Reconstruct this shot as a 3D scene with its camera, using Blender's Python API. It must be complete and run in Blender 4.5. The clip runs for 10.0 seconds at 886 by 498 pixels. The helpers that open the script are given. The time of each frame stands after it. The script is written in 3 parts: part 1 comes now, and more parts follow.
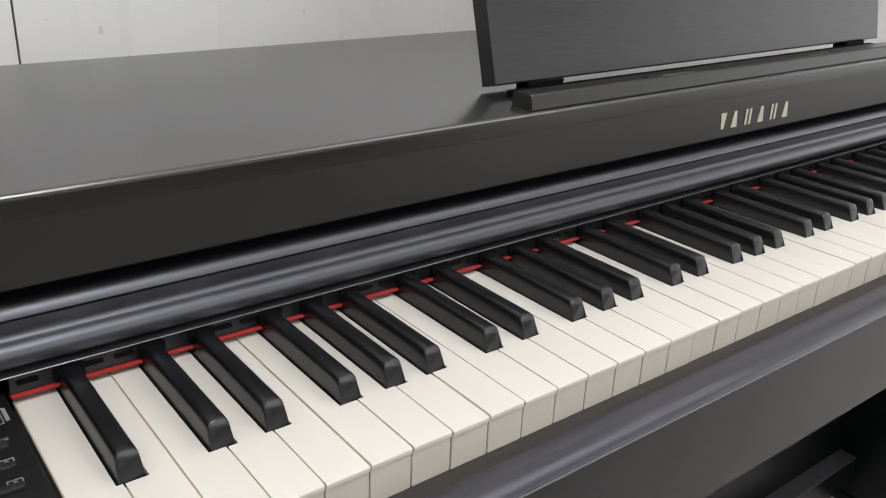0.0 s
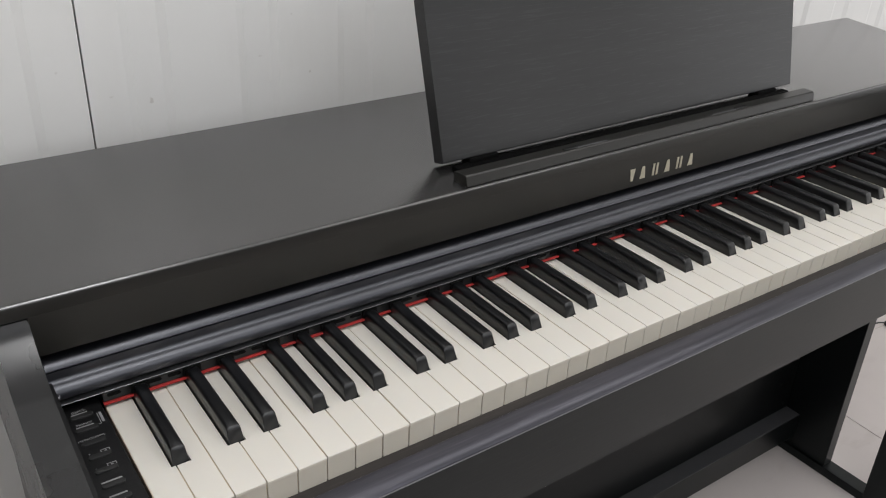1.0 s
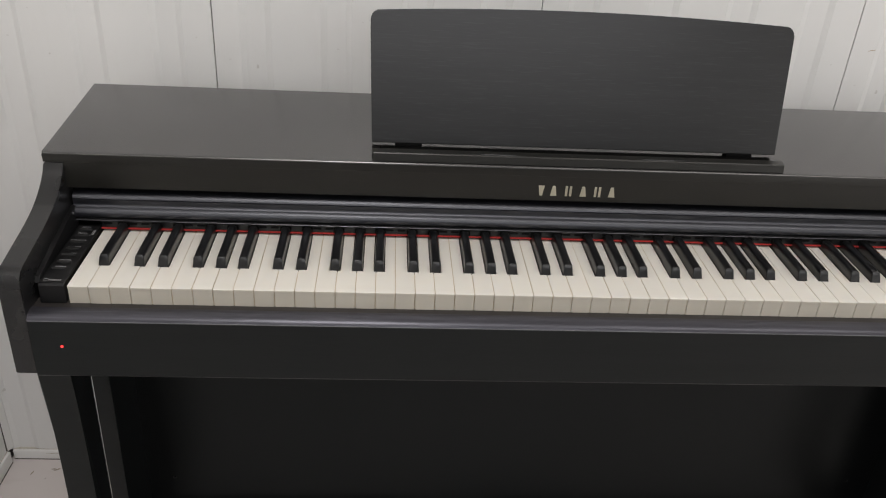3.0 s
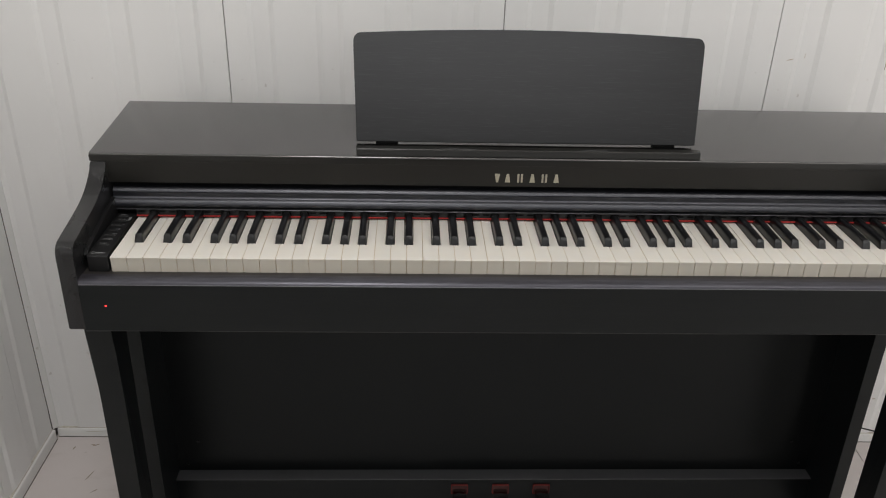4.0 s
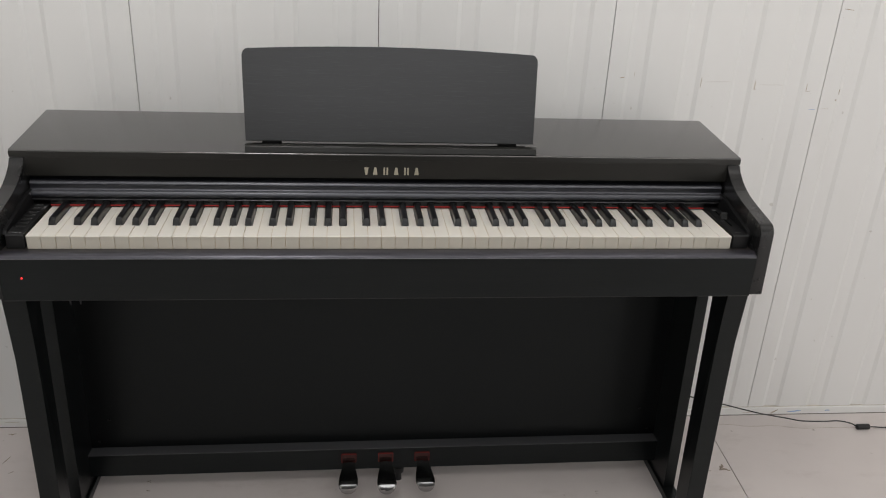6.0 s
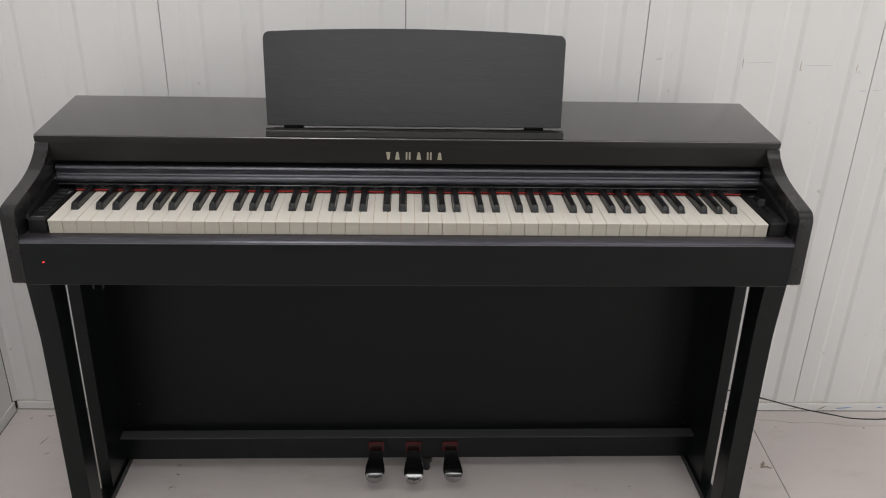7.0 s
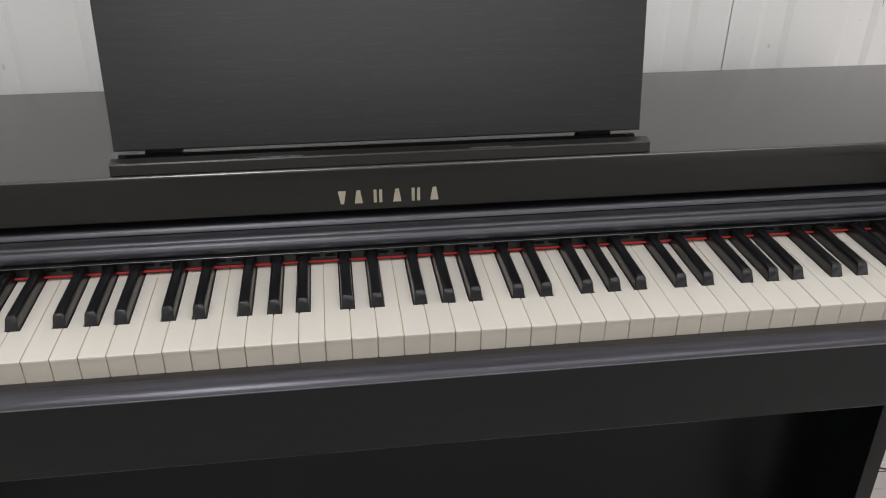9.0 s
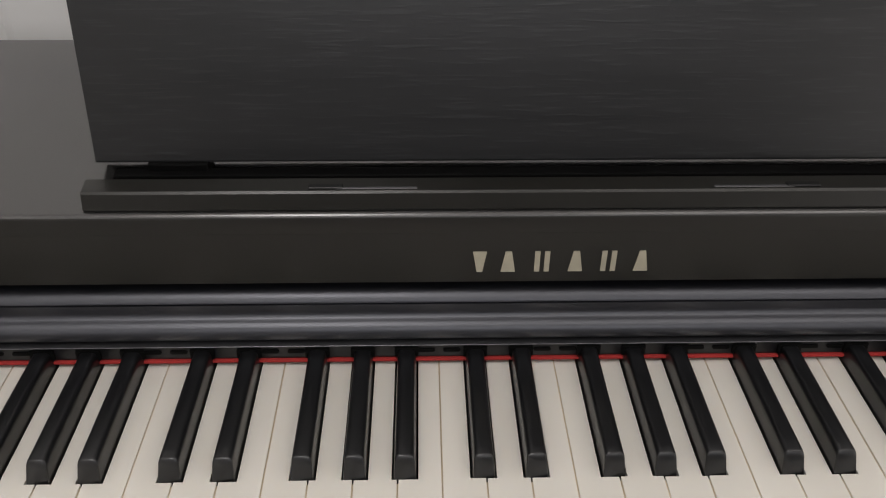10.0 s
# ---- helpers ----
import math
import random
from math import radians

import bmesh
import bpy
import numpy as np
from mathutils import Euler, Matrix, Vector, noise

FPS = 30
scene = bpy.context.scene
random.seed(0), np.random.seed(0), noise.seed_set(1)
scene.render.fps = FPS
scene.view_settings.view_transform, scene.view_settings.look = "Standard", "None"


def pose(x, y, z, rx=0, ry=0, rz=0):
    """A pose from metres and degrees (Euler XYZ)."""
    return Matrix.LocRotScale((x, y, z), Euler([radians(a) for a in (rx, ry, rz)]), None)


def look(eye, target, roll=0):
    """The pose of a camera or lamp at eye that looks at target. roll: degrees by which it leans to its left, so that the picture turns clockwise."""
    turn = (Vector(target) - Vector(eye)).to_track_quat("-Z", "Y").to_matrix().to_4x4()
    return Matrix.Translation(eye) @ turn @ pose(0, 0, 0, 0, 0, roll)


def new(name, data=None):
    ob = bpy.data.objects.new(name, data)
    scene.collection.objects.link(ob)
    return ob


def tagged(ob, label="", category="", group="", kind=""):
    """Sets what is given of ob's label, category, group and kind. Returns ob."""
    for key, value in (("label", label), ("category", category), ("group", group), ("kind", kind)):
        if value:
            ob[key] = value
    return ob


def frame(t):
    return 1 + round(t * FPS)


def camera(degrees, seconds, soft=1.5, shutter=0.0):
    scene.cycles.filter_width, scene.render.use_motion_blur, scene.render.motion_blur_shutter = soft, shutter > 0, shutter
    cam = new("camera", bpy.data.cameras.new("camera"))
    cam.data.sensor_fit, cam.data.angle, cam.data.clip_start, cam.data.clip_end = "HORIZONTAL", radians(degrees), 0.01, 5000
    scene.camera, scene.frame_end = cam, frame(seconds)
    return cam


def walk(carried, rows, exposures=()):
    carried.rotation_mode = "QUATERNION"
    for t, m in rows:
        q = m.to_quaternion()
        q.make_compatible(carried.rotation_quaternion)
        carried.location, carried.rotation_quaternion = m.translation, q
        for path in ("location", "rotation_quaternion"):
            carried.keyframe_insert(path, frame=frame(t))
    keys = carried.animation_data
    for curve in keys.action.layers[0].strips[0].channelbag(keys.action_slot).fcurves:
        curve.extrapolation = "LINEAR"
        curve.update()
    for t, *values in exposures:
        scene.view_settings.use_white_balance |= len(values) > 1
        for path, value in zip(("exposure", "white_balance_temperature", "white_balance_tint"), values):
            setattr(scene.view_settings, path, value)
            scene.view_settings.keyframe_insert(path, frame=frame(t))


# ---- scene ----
cam = camera(55.0, 10.0, soft=1.1)
PATH = [
    (0, (-0.669, -0.266, 0.949), (0.476, 1.182, 0.181), 2.4),
    (0.3, (-0.6839, -0.3161, 1.0255), (0.4298, 1.1003, 0.1576), 2.33),
    (0.5, (-0.696, -0.357, 1.069), (0.407, 1.047, 0.168), 2.2),
    (0.8, (-0.7161, -0.4038, 1.1178), (0.3675, 0.9875, 0.1747), 2.81),
    (1, (-0.707, -0.428, 1.135), (0.323, 1.006, 0.196), 2.3),
    (1.3, (-0.6551, -0.4819, 1.1507), (0.1383, 1.0935, 0.2073), 1.06),
    (1.5, (-0.608, -0.523, 1.16), (0.001, 1.117, 0.19), 1.2),
    (1.8, (-0.5496, -0.5752, 1.1765), (-0.1596, 1.112, 0.1764), 2.06),
    (2, (-0.515, -0.616, 1.182), (-0.205, 1.093, 0.191), 2.7),
    (2.3, (-0.4671, -0.7021, 1.1887), (-0.229, 1.0177, 0.1965), 3.91),
    (2.5, (-0.432, -0.761, 1.2), (-0.231, 0.975, 0.228), 4.4),
    (2.7, (-0.3688, -0.806, 1.2234), (-0.2119, 0.9371, 0.2557), 4.03),
    (2.9, (-0.2917, -0.8445, 1.2304), (-0.1481, 0.9088, 0.2792), 3.76),
    (3, (-0.25, -0.858, 1.233), (-0.112, 0.898, 0.286), 3.5),
    (3.2, (-0.221, -0.9, 1.236), (-0.037, 0.858, 0.301), 3.5),
    (4.3, (-0.1758, -1.1813, 1.2716), (-0.1194, 0.6293, 0.4227), 1.21),
    (4.5, (-0.171, -1.234, 1.272), (-0.107, 0.586, 0.444), 1.4),
    (4.8, (-0.16, -1.2944, 1.2784), (-0.0475, 0.5389, 0.4857), 2.04),
    (5, (-0.148, -1.327, 1.284), (-0.008, 0.509, 0.502), 2.3),
    (5.3, (-0.1151, -1.3579, 1.2771), (0.06, 0.481, 0.5117), 2.52),
    (5.5, (-0.095, -1.367, 1.27), (0.106, 0.469, 0.504), 2.6),
    (5.7, (-0.098, -1.369, 1.268), (0.143, 0.462, 0.5), 2.9),
    (6.8, (-0.0214, -1.3516, 1.2564), (0.0992, 0.4771, 0.4558), 1.61),
    (7, (-0.017, -1.342, 1.251), (0.073, 0.487, 0.447), 1.4),
    (7.2, (-0.016, -1.3261, 1.2432), (0.0374, 0.5029, 0.4354), 1.13),
    (7.5, (-0.017, -1.265, 1.231), (-0.012, 0.563, 0.419), 0.8),
    (7.8, (-0.0276, -1.154, 1.2319), (0.0259, 0.6658, 0.4033), 1.14),
    (8, (-0.037, -1.073, 1.235), (0.091, 0.735, 0.389), 1.5),
    (8.3, (-0.0627, -0.9713, 1.2066), (0.1696, 0.8153, 0.3389), 1.28),
    (8.5, (-0.068, -0.895, 1.183), (0.203, 0.878, 0.299), 1),
    (8.8, (-0.0593, -0.739, 1.1564), (0.2178, 1.0102, 0.2287), 0.58),
    (9, (-0.054, -0.638, 1.141), (0.189, 1.107, 0.196), 0.4),
    (9.3, (-0.0375, -0.5194, 1.1152), (0.1444, 1.2074, 0.122), 0.95),
    (9.5, (-0.034, -0.45, 1.097), (0.091, 1.256, 0.06), 0.9),
    (9.7, (-0.0445, -0.3717, 1.0763), (0.0407, 1.3163, 0.0062), 0.72),
    (10, (-0.08, -0.253, 1.063), (-0.033, 1.399, -0.064), 0.5),
]
EXPOSURE = [(0.0, 0.42, 6350, 10), (0.5, 0.13, 6350, 10), (1.0, 0.05, 6350, 10), (1.5, 0.03, 6400, 10), (2.0, 0.02, 6600, 11), (3.0, -0.03, 6600, 11), (4.5, -0.14, 6550, 10), (5.5, -0.15, 6550, 10), (7.5, -0.12, 6450, 11), (8.0, -0.03, 6400, 11), (8.5, -0.01, 6400, 11), (9.0, -0.04, 6450, 11), (9.5, -0.14, 6500, 11), (10.0, -0.2, 6650, 12.5)]
walk(cam, [(t, look(eye, target, roll)) for t, eye, target, roll in PATH], EXPOSURE)

# ---- light and exposure ----
world = bpy.data.worlds.new("room_world")
scene.world = world
world.use_nodes = True
world.node_tree.nodes["Background"].inputs["Color"].default_value = (0.9, 0.92, 1.0, 1)
world.node_tree.nodes["Background"].inputs["Strength"].default_value = 0.35


def ceiling_lamp(x, y, sx, sy, power, colour):
    data = bpy.data.lights.new("ceiling_lamp", "AREA")
    data.shape, data.size, data.size_y, data.energy, data.color = "RECTANGLE", sx, sy, power, colour
    lamp = new("ceiling_lamp", data)
    lamp.matrix_world = pose(x, y, 2.44)
    return lamp


ceiling_lamp(-0.40, -0.72, 0.35, 1.0, 15.0, (1.0, 0.985, 0.97))
ceiling_lamp(0.95, -0.75, 1.2, 1.0, 9, (1.0, 0.975, 0.94))


def fill_lamp(name, eye, target, sx, sy, power, colour):
    data = bpy.data.lights.new(name, "AREA")
    data.shape, data.size, data.size_y, data.energy, data.color = "RECTANGLE", sx, sy, power, colour
    new(name, data).matrix_world = look(eye, target)


# Unseen openings and their lamps, added to brighten fronts and reflections.
fill_lamp("front_fill_high", (0.20, -3.02, 1.93), (0.20, 0.0, 1.93), 2.3, 0.86, 18, (0.98, 0.99, 1.0))
fill_lamp("front_fill_right", (2.32, -3.02, 1.08), (2.32, 0.0, 1.08), 1.2, 2.1, 10, (1.0, 0.97, 0.91))
fill_lamp("side_fill", (3.02, -1.3, 1.20), (0.0, -1.3, 1.20), 2.4, 1.8, 17, (1.0, 0.97, 0.93))

# ---- materials ----


def material(name):
    m = bpy.data.materials.new(name)
    m.use_nodes = True
    return m, m.node_tree.nodes, m.node_tree.links, m.node_tree.nodes["Principled BSDF"]


def noise_node(nodes, links, scale, stretch=(1, 1, 1), detail=4.0, rough=0.55, offset=(0, 0, 0)):
    co = nodes.new("ShaderNodeTexCoord")
    mp = nodes.new("ShaderNodeMapping")
    mp.inputs["Scale"].default_value = stretch
    mp.inputs["Location"].default_value = offset
    tx = nodes.new("ShaderNodeTexNoise")
    tx.inputs["Scale"].default_value, tx.inputs["Detail"].default_value, tx.inputs["Roughness"].default_value = scale, detail, rough
    links.new(co.outputs["Object"], mp.inputs["Vector"])
    links.new(mp.outputs["Vector"], tx.inputs["Vector"])
    return tx.outputs["Fac"]


def ramp(nodes, links, fac, lo, hi, a, b):
    r = nodes.new("ShaderNodeValToRGB")
    r.color_ramp.elements[0].position, r.color_ramp.elements[1].position = lo, hi
    r.color_ramp.elements[0].color, r.color_ramp.elements[1].color = (*a, 1), (*b, 1)
    links.new(fac, r.inputs["Fac"])
    return r.outputs["Color"]


def spread(nodes, links, fac, lo, hi):
    r = nodes.new("ShaderNodeMapRange")
    r.inputs["From Min"].default_value, r.inputs["From Max"].default_value = 0.25, 0.75
    r.inputs["To Min"].default_value, r.inputs["To Max"].default_value = lo, hi
    links.new(fac, r.inputs["Value"])
    return r.outputs["Result"]


def bump(nodes, links, fac, bsdf, strength, distance):
    b = nodes.new("ShaderNodeBump")
    b.inputs["Strength"].default_value, b.inputs["Distance"].default_value = strength, distance
    links.new(fac, b.inputs["Height"])
    links.new(b.outputs["Normal"], bsdf.inputs["Normal"])
    return b


def blend(nodes, links, fac, a, b, mode="MIX"):
    mx = nodes.new("ShaderNodeMix")
    mx.data_type, mx.blend_type = "RGBA", mode
    if isinstance(fac, float):
        mx.inputs[0].default_value = fac
    else:
        links.new(fac, mx.inputs[0])
    for k, v in ((6, a), (7, b)):
        if isinstance(v, tuple):
            mx.inputs[k].default_value = (*v, 1)
        else:
            links.new(v, mx.inputs[k])
    return mx.outputs[2]


def wood(name, base, dark, rough_lo, rough_hi, relief, spec=0.5, fine=0.75, streak=1.5):
    """Dark stained veneer with the grain running along x."""
    m, n, l, p = material(name)
    grain = noise_node(n, l, 90, (0.05, 1, 1), 5, 0.62)
    pores = noise_node(n, l, 620, (0.06, 1, 1), 2, 0.5, (3, 1, 2))
    patch = noise_node(n, l, 9, (0.45, 1, 1), 3, 0.55, (7, 0, 1))
    lines = blend(n, l, patch, (0.5, 0.5, 0.5), ramp(n, l, pores, 0.50, 0.64, (0.5, 0.5, 0.5), (1, 1, 1)))
    c = ramp(n, l, grain, 0.38, 0.66, dark, base)
    c = blend(n, l, ramp(n, l, pores, 0.56, 0.70, (0, 0, 0), (0.6, 0.6, 0.6)), c, tuple(v * streak for v in base))
    l.new(c, p.inputs["Base Color"])
    l.new(spread(n, l, blend(n, l, 0.5, grain, patch), rough_lo, rough_hi), p.inputs["Roughness"])
    p.inputs["Specular IOR Level"].default_value = spec
    bump(n, l, blend(n, l, fine, grain, lines), p, relief, 0.0005)
    return m


def streaked(name, base, dark):
    """Open-grained lacquer worn to long pale streaks along x, with gloss that follows them."""
    m, n, l, p = material(name)
    long = noise_node(n, l, 150, (0.012, 1, 1), 4, 0.65)
    short = noise_node(n, l, 420, (0.03, 1, 1), 3, 0.6, (5, 2, 3))
    cloud = noise_node(n, l, 5, (0.6, 1, 1), 2, 0.5, (1, 6, 2))
    mixed = blend(n, l, 0.45, long, short)
    c = ramp(n, l, mixed, 0.40, 0.60, dark, base)
    c = blend(n, l, ramp(n, l, short, 0.60, 0.72, (0, 0, 0), (0.5, 0.5, 0.5)), c, tuple(v * 2.2 for v in base))
    l.new(c, p.inputs["Base Color"])
    l.new(spread(n, l, blend(n, l, 0.35, mixed, cloud), 0.22, 0.44), p.inputs["Roughness"])
    p.inputs["Specular IOR Level"].default_value = 0.85
    p.inputs["Specular Tint"].default_value = (0.88, 0.88, 1.0, 1)
    bump(n, l, mixed, p, 0.35, 0.0006)
    return m


def plain(name, base, rough, metal=0.0, scale=60.0, vary=0.12, relief=0.0, distance=0.0004, spec=0.5):
    """A paint, plastic or metal with fine mottling of tone and gloss."""
    m, n, l, p = material(name)
    f = noise_node(n, l, scale, (1, 1, 1), 4, 0.6)
    f2 = noise_node(n, l, scale * 0.07, (1, 1, 1), 3, 0.5, (2, 5, 1))
    mixed = blend(n, l, 0.5, f, f2)
    l.new(ramp(n, l, mixed, 0.35, 0.65, tuple(v * (1 - vary) for v in base), tuple(min(1, v * (1 + vary)) for v in base)), p.inputs["Base Color"])
    l.new(spread(n, l, mixed, rough * 0.85, rough * 1.15), p.inputs["Roughness"])
    p.inputs["Metallic"].default_value = metal
    p.inputs["Specular IOR Level"].default_value = spec
    if relief:
        bump(n, l, f, p, relief, distance)
    return m


def lacquer(name, base, rough, tint=(1, 1, 1), coat=0.6):
    """Smooth dark lacquer under a clear coat, with a faint long ripple."""
    m, n, l, p = material(name)
    wave = noise_node(n, l, 14, (0.08, 1, 1), 2, 0.5)
    l.new(ramp(n, l, wave, 0.3, 0.7, tuple(v * 0.93 for v in base), tuple(v * 1.07 for v in base)), p.inputs["Base Color"])
    l.new(spread(n, l, wave, rough * 0.95, rough * 1.05), p.inputs["Roughness"])
    p.inputs["Specular IOR Level"].default_value = 0.8
    p.inputs["Specular Tint"].default_value = (*tint, 1)
    p.inputs["Coat Weight"].default_value = coat
    p.inputs["Coat Roughness"].default_value = rough * 1.1
    p.inputs["Coat IOR"].default_value = 1.6
    p.inputs["Coat Tint"].default_value = (*tint, 1)
    return m


def key_white(name, base):
    m, n, l, p = material(name)
    info = n.new("ShaderNodeObjectInfo")
    grime = noise_node(n, l, 40, (1, 0.35, 1), 4, 0.6)
    c = ramp(n, l, info.outputs["Random"], 0.0, 1.0, tuple(v * 0.97 for v in base), base)
    c = blend(n, l, ramp(n, l, grime, 0.55, 0.85, (0, 0, 0), (0.2, 0.2, 0.2)), c, (base[0] * 0.88, base[1] * 0.84, base[2] * 0.74))
    l.new(c, p.inputs["Base Color"])
    l.new(spread(n, l, grime, 0.34, 0.46), p.inputs["Roughness"])
    p.inputs["Subsurface Weight"].default_value = 0.08
    p.inputs["Subsurface Radius"].default_value = (0.004, 0.003, 0.002)
    p.inputs["Subsurface Scale"].default_value = 0.5
    return m


def painted_wall(name, base):
    m, n, l, p = material(name)
    big = noise_node(n, l, 1.4, (1, 1, 0.6), 4, 0.6)
    fine = noise_node(n, l, 14, (1, 1, 0.25), 5, 0.65, (4, 2, 0))
    specks = noise_node(n, l, 55, (1, 1, 1), 2, 0.5, (1, 8, 3))
    c = ramp(n, l, big, 0.3, 0.7, tuple(v * 0.965 for v in base), base)
    c = blend(n, l, ramp(n, l, fine, 0.52, 0.8, (0, 0, 0), (0.22, 0.22, 0.22)), c, (base[0] * 0.82, base[1] * 0.8, base[2] * 0.76))
    c = blend(n, l, ramp(n, l, specks, 0.735, 0.78, (0, 0, 0), (0.35, 0.35, 0.35)), c, (0.33, 0.29, 0.24))
    l.new(c, p.inputs["Base Color"])
    l.new(spread(n, l, fine, 0.3, 0.42), p.inputs["Roughness"])
    bump(n, l, fine, p, 0.05, 0.002)
    return m


def floor_paint(name, base):
    m, n, l, p = material(name)
    big = noise_node(n, l, 1.8, (1, 1, 1), 5, 0.6)
    scuff = noise_node(n, l, 7, (1, 2.2, 1), 5, 0.65, (2, 4, 0))
    dirt = noise_node(n, l, 26, (1, 1, 1), 3, 0.6, (5, 3, 1))
    c = ramp(n, l, big, 0.32, 0.68, tuple(v * 0.9 for v in base), base)
    c = blend(n, l, ramp(n, l, scuff, 0.56, 0.76, (0, 0, 0), (0.4, 0.4, 0.4)), c, (base[0] * 0.68, base[1] * 0.65, base[2] * 0.62))
    c = blend(n, l, ramp(n, l, dirt, 0.71, 0.76, (0, 0, 0), (0.6, 0.6, 0.6)), c, (0.2, 0.165, 0.13))
    l.new(c, p.inputs["Base Color"])
    l.new(spread(n, l, scuff, 0.36, 0.55), p.inputs["Roughness"])
    bump(n, l, scuff, p, 0.06, 0.003)
    return m


CASE = wood("black_stained_wood", (0.0040, 0.0047, 0.0050), (0.0024, 0.0029, 0.0031), 0.27, 0.31, 0.10, 0.31, 0.95)
CASE.node_tree.nodes["Principled BSDF"].inputs["Specular Tint"].default_value = (0.90, 0.99, 1.0, 1)
FASCIA = plain("brown_black_fascia", (0.0096, 0.0092, 0.0076), 0.33, scale=9, vary=0.07, spec=0.42)
SIDE = plain("satin_black_side", (0.0115, 0.0115, 0.0120), 0.28, scale=14, vary=0.06, spec=0.45)
# Lid top: paler black than the case, part of its reflected sheen in the colour.
LID = lacquer("sheened_black_top", (0.0150, 0.0148, 0.0148), 0.23, (1.0, 0.99, 0.99), 0.65)
SHINE = lacquer("black_lacquered_moulding", (0.0060, 0.0060, 0.0080), 0.39, (0.90, 0.92, 1.0), 0.45)
SLIP = streaked("worn_open_grain_moulding", (0.026, 0.0245, 0.030), (0.009, 0.0085, 0.011))
BLACK = plain("black_board", (0.0058, 0.0065, 0.0068), 0.42, scale=3, vary=0.1, spec=0.16)
BLACK.node_tree.nodes["Principled BSDF"].inputs["Specular Tint"].default_value = (0.88, 0.98, 1.0, 1)
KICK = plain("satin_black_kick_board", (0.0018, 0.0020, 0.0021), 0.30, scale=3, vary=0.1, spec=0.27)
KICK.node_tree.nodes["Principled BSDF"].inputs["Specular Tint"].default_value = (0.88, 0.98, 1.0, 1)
REST = wood("satin_open_grain_black", (0.0118, 0.0120, 0.0127), (0.0082, 0.0084, 0.0090), 0.28, 0.32, 0.13, 0.44, 1.0, 1.9)
PLASTIC = plain("textured_black_plastic", (0.0058, 0.0058, 0.0062), 0.45, scale=300, relief=0.25, spec=0.35)
# Near-black for real black parts and for openings filled in place of shade.
DARK = plain("shade_and_black_parts", (0.0015, 0.0015, 0.0015), 0.7, spec=0.1)
BROWN = wood("brown_black_recess", (0.034, 0.029, 0.027), (0.022, 0.019, 0.018), 0.45, 0.55, 0.2)
EDGE_GLINT = plain("pale_edge_glint", (0.105, 0.103, 0.112), 0.4, scale=200)
STRIP = plain("grey_plastic_strip", (0.006, 0.006, 0.007), 0.3, scale=200)
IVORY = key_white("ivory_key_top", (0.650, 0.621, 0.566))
# Cream fronts, with the shade of an upright face mixed into the colour.
FRONT = key_white("shaded_cream_front", (0.49, 0.458, 0.395))
CORE = plain("tan_key_core", (0.50, 0.41, 0.29), 0.7, scale=200)
EBONY = plain("matt_black_key", (0.0052, 0.0054, 0.0061), 0.30, scale=12, vary=0.1, spec=0.6)
DEEP = plain("dark_red_felt", (0.13, 0.012, 0.010), 0.95, scale=400, vary=0.25, relief=0.6)
FELT = plain("red_felt", (0.31, 0.019, 0.017), 0.95, scale=400, vary=0.25, relief=0.6)
MAROON = plain("maroon_lining", (0.045, 0.012, 0.010), 0.8, scale=200)
SHELF = plain("flat_dark_grey", (0.062, 0.062, 0.066), 0.45, scale=40)
DULL = plain("dull_grey_metal", (0.10, 0.10, 0.107), 0.3, 0.7, 120)
CHROME = plain("polished_chrome", (0.27, 0.267, 0.262), 0.17, 1.0, 40, 0.05)
GOLD = plain("pale_gold_print", (0.46, 0.43, 0.34), 0.4, 0.55, 200, 0.1)
PRINT = plain("grey_white_print", (0.26, 0.26, 0.265), 0.5, scale=300, vary=0.1)
RUBBER = plain("black_rubber", (0.012, 0.012, 0.012), 0.6, scale=200)
WALL = painted_wall("white_painted_panel", (0.76, 0.756, 0.743))
GREY = painted_wall("dark_grey_wall", (0.10, 0.10, 0.10))
TRIM = painted_wall("white_painted_trim", (0.74, 0.735, 0.72))
FLOOR = floor_paint("pale_grey_floor_paint", (0.645, 0.592, 0.572))
DARK_LINE = plain("grime_and_groove_shade", (0.12, 0.105, 0.09), 0.7, scale=60, vary=0.35)
JOINT = plain("dark_joint", (0.085, 0.078, 0.072), 0.7)
BROWN_MARK = plain("brown_scuff_and_shadow", (0.42, 0.36, 0.28), 0.7, scale=500, vary=0.4)
SOIL = plain("brown_floor_stain", (0.27, 0.22, 0.17), 0.7, scale=500, vary=0.4)
FAINT = plain("faint_rub", (0.52, 0.48, 0.42), 0.6, scale=500, vary=0.3)
BLUE = plain("blue_smear", (0.22, 0.33, 0.52), 0.6, scale=400, vary=0.4)
LED, _n, _l, _p = material("red_power_light")
_p.inputs["Base Color"].default_value = (0.5, 0.01, 0.01, 1)
_p.inputs["Emission Color"].default_value = (1.0, 0.03, 0.03, 1)
_p.inputs["Emission Strength"].default_value = 3.2

# ---- mesh helpers ----


def link(name, bm, mat, parent=None, label="", angle=20, at=None):
    bmesh.ops.recalc_face_normals(bm, faces=bm.faces)
    me = bpy.data.meshes.new(name)
    bm.to_mesh(me)
    bm.free()
    for m in mat if isinstance(mat, (list, tuple)) else (mat,):
        me.materials.append(m)
    for poly in me.polygons:
        poly.use_smooth = True
    me.set_sharp_from_angle(angle=radians(angle))
    ob = new(name, me)
    if at is not None:
        ob.location = at
    if parent is not None:
        ob.parent = parent
    return tagged(ob, label)


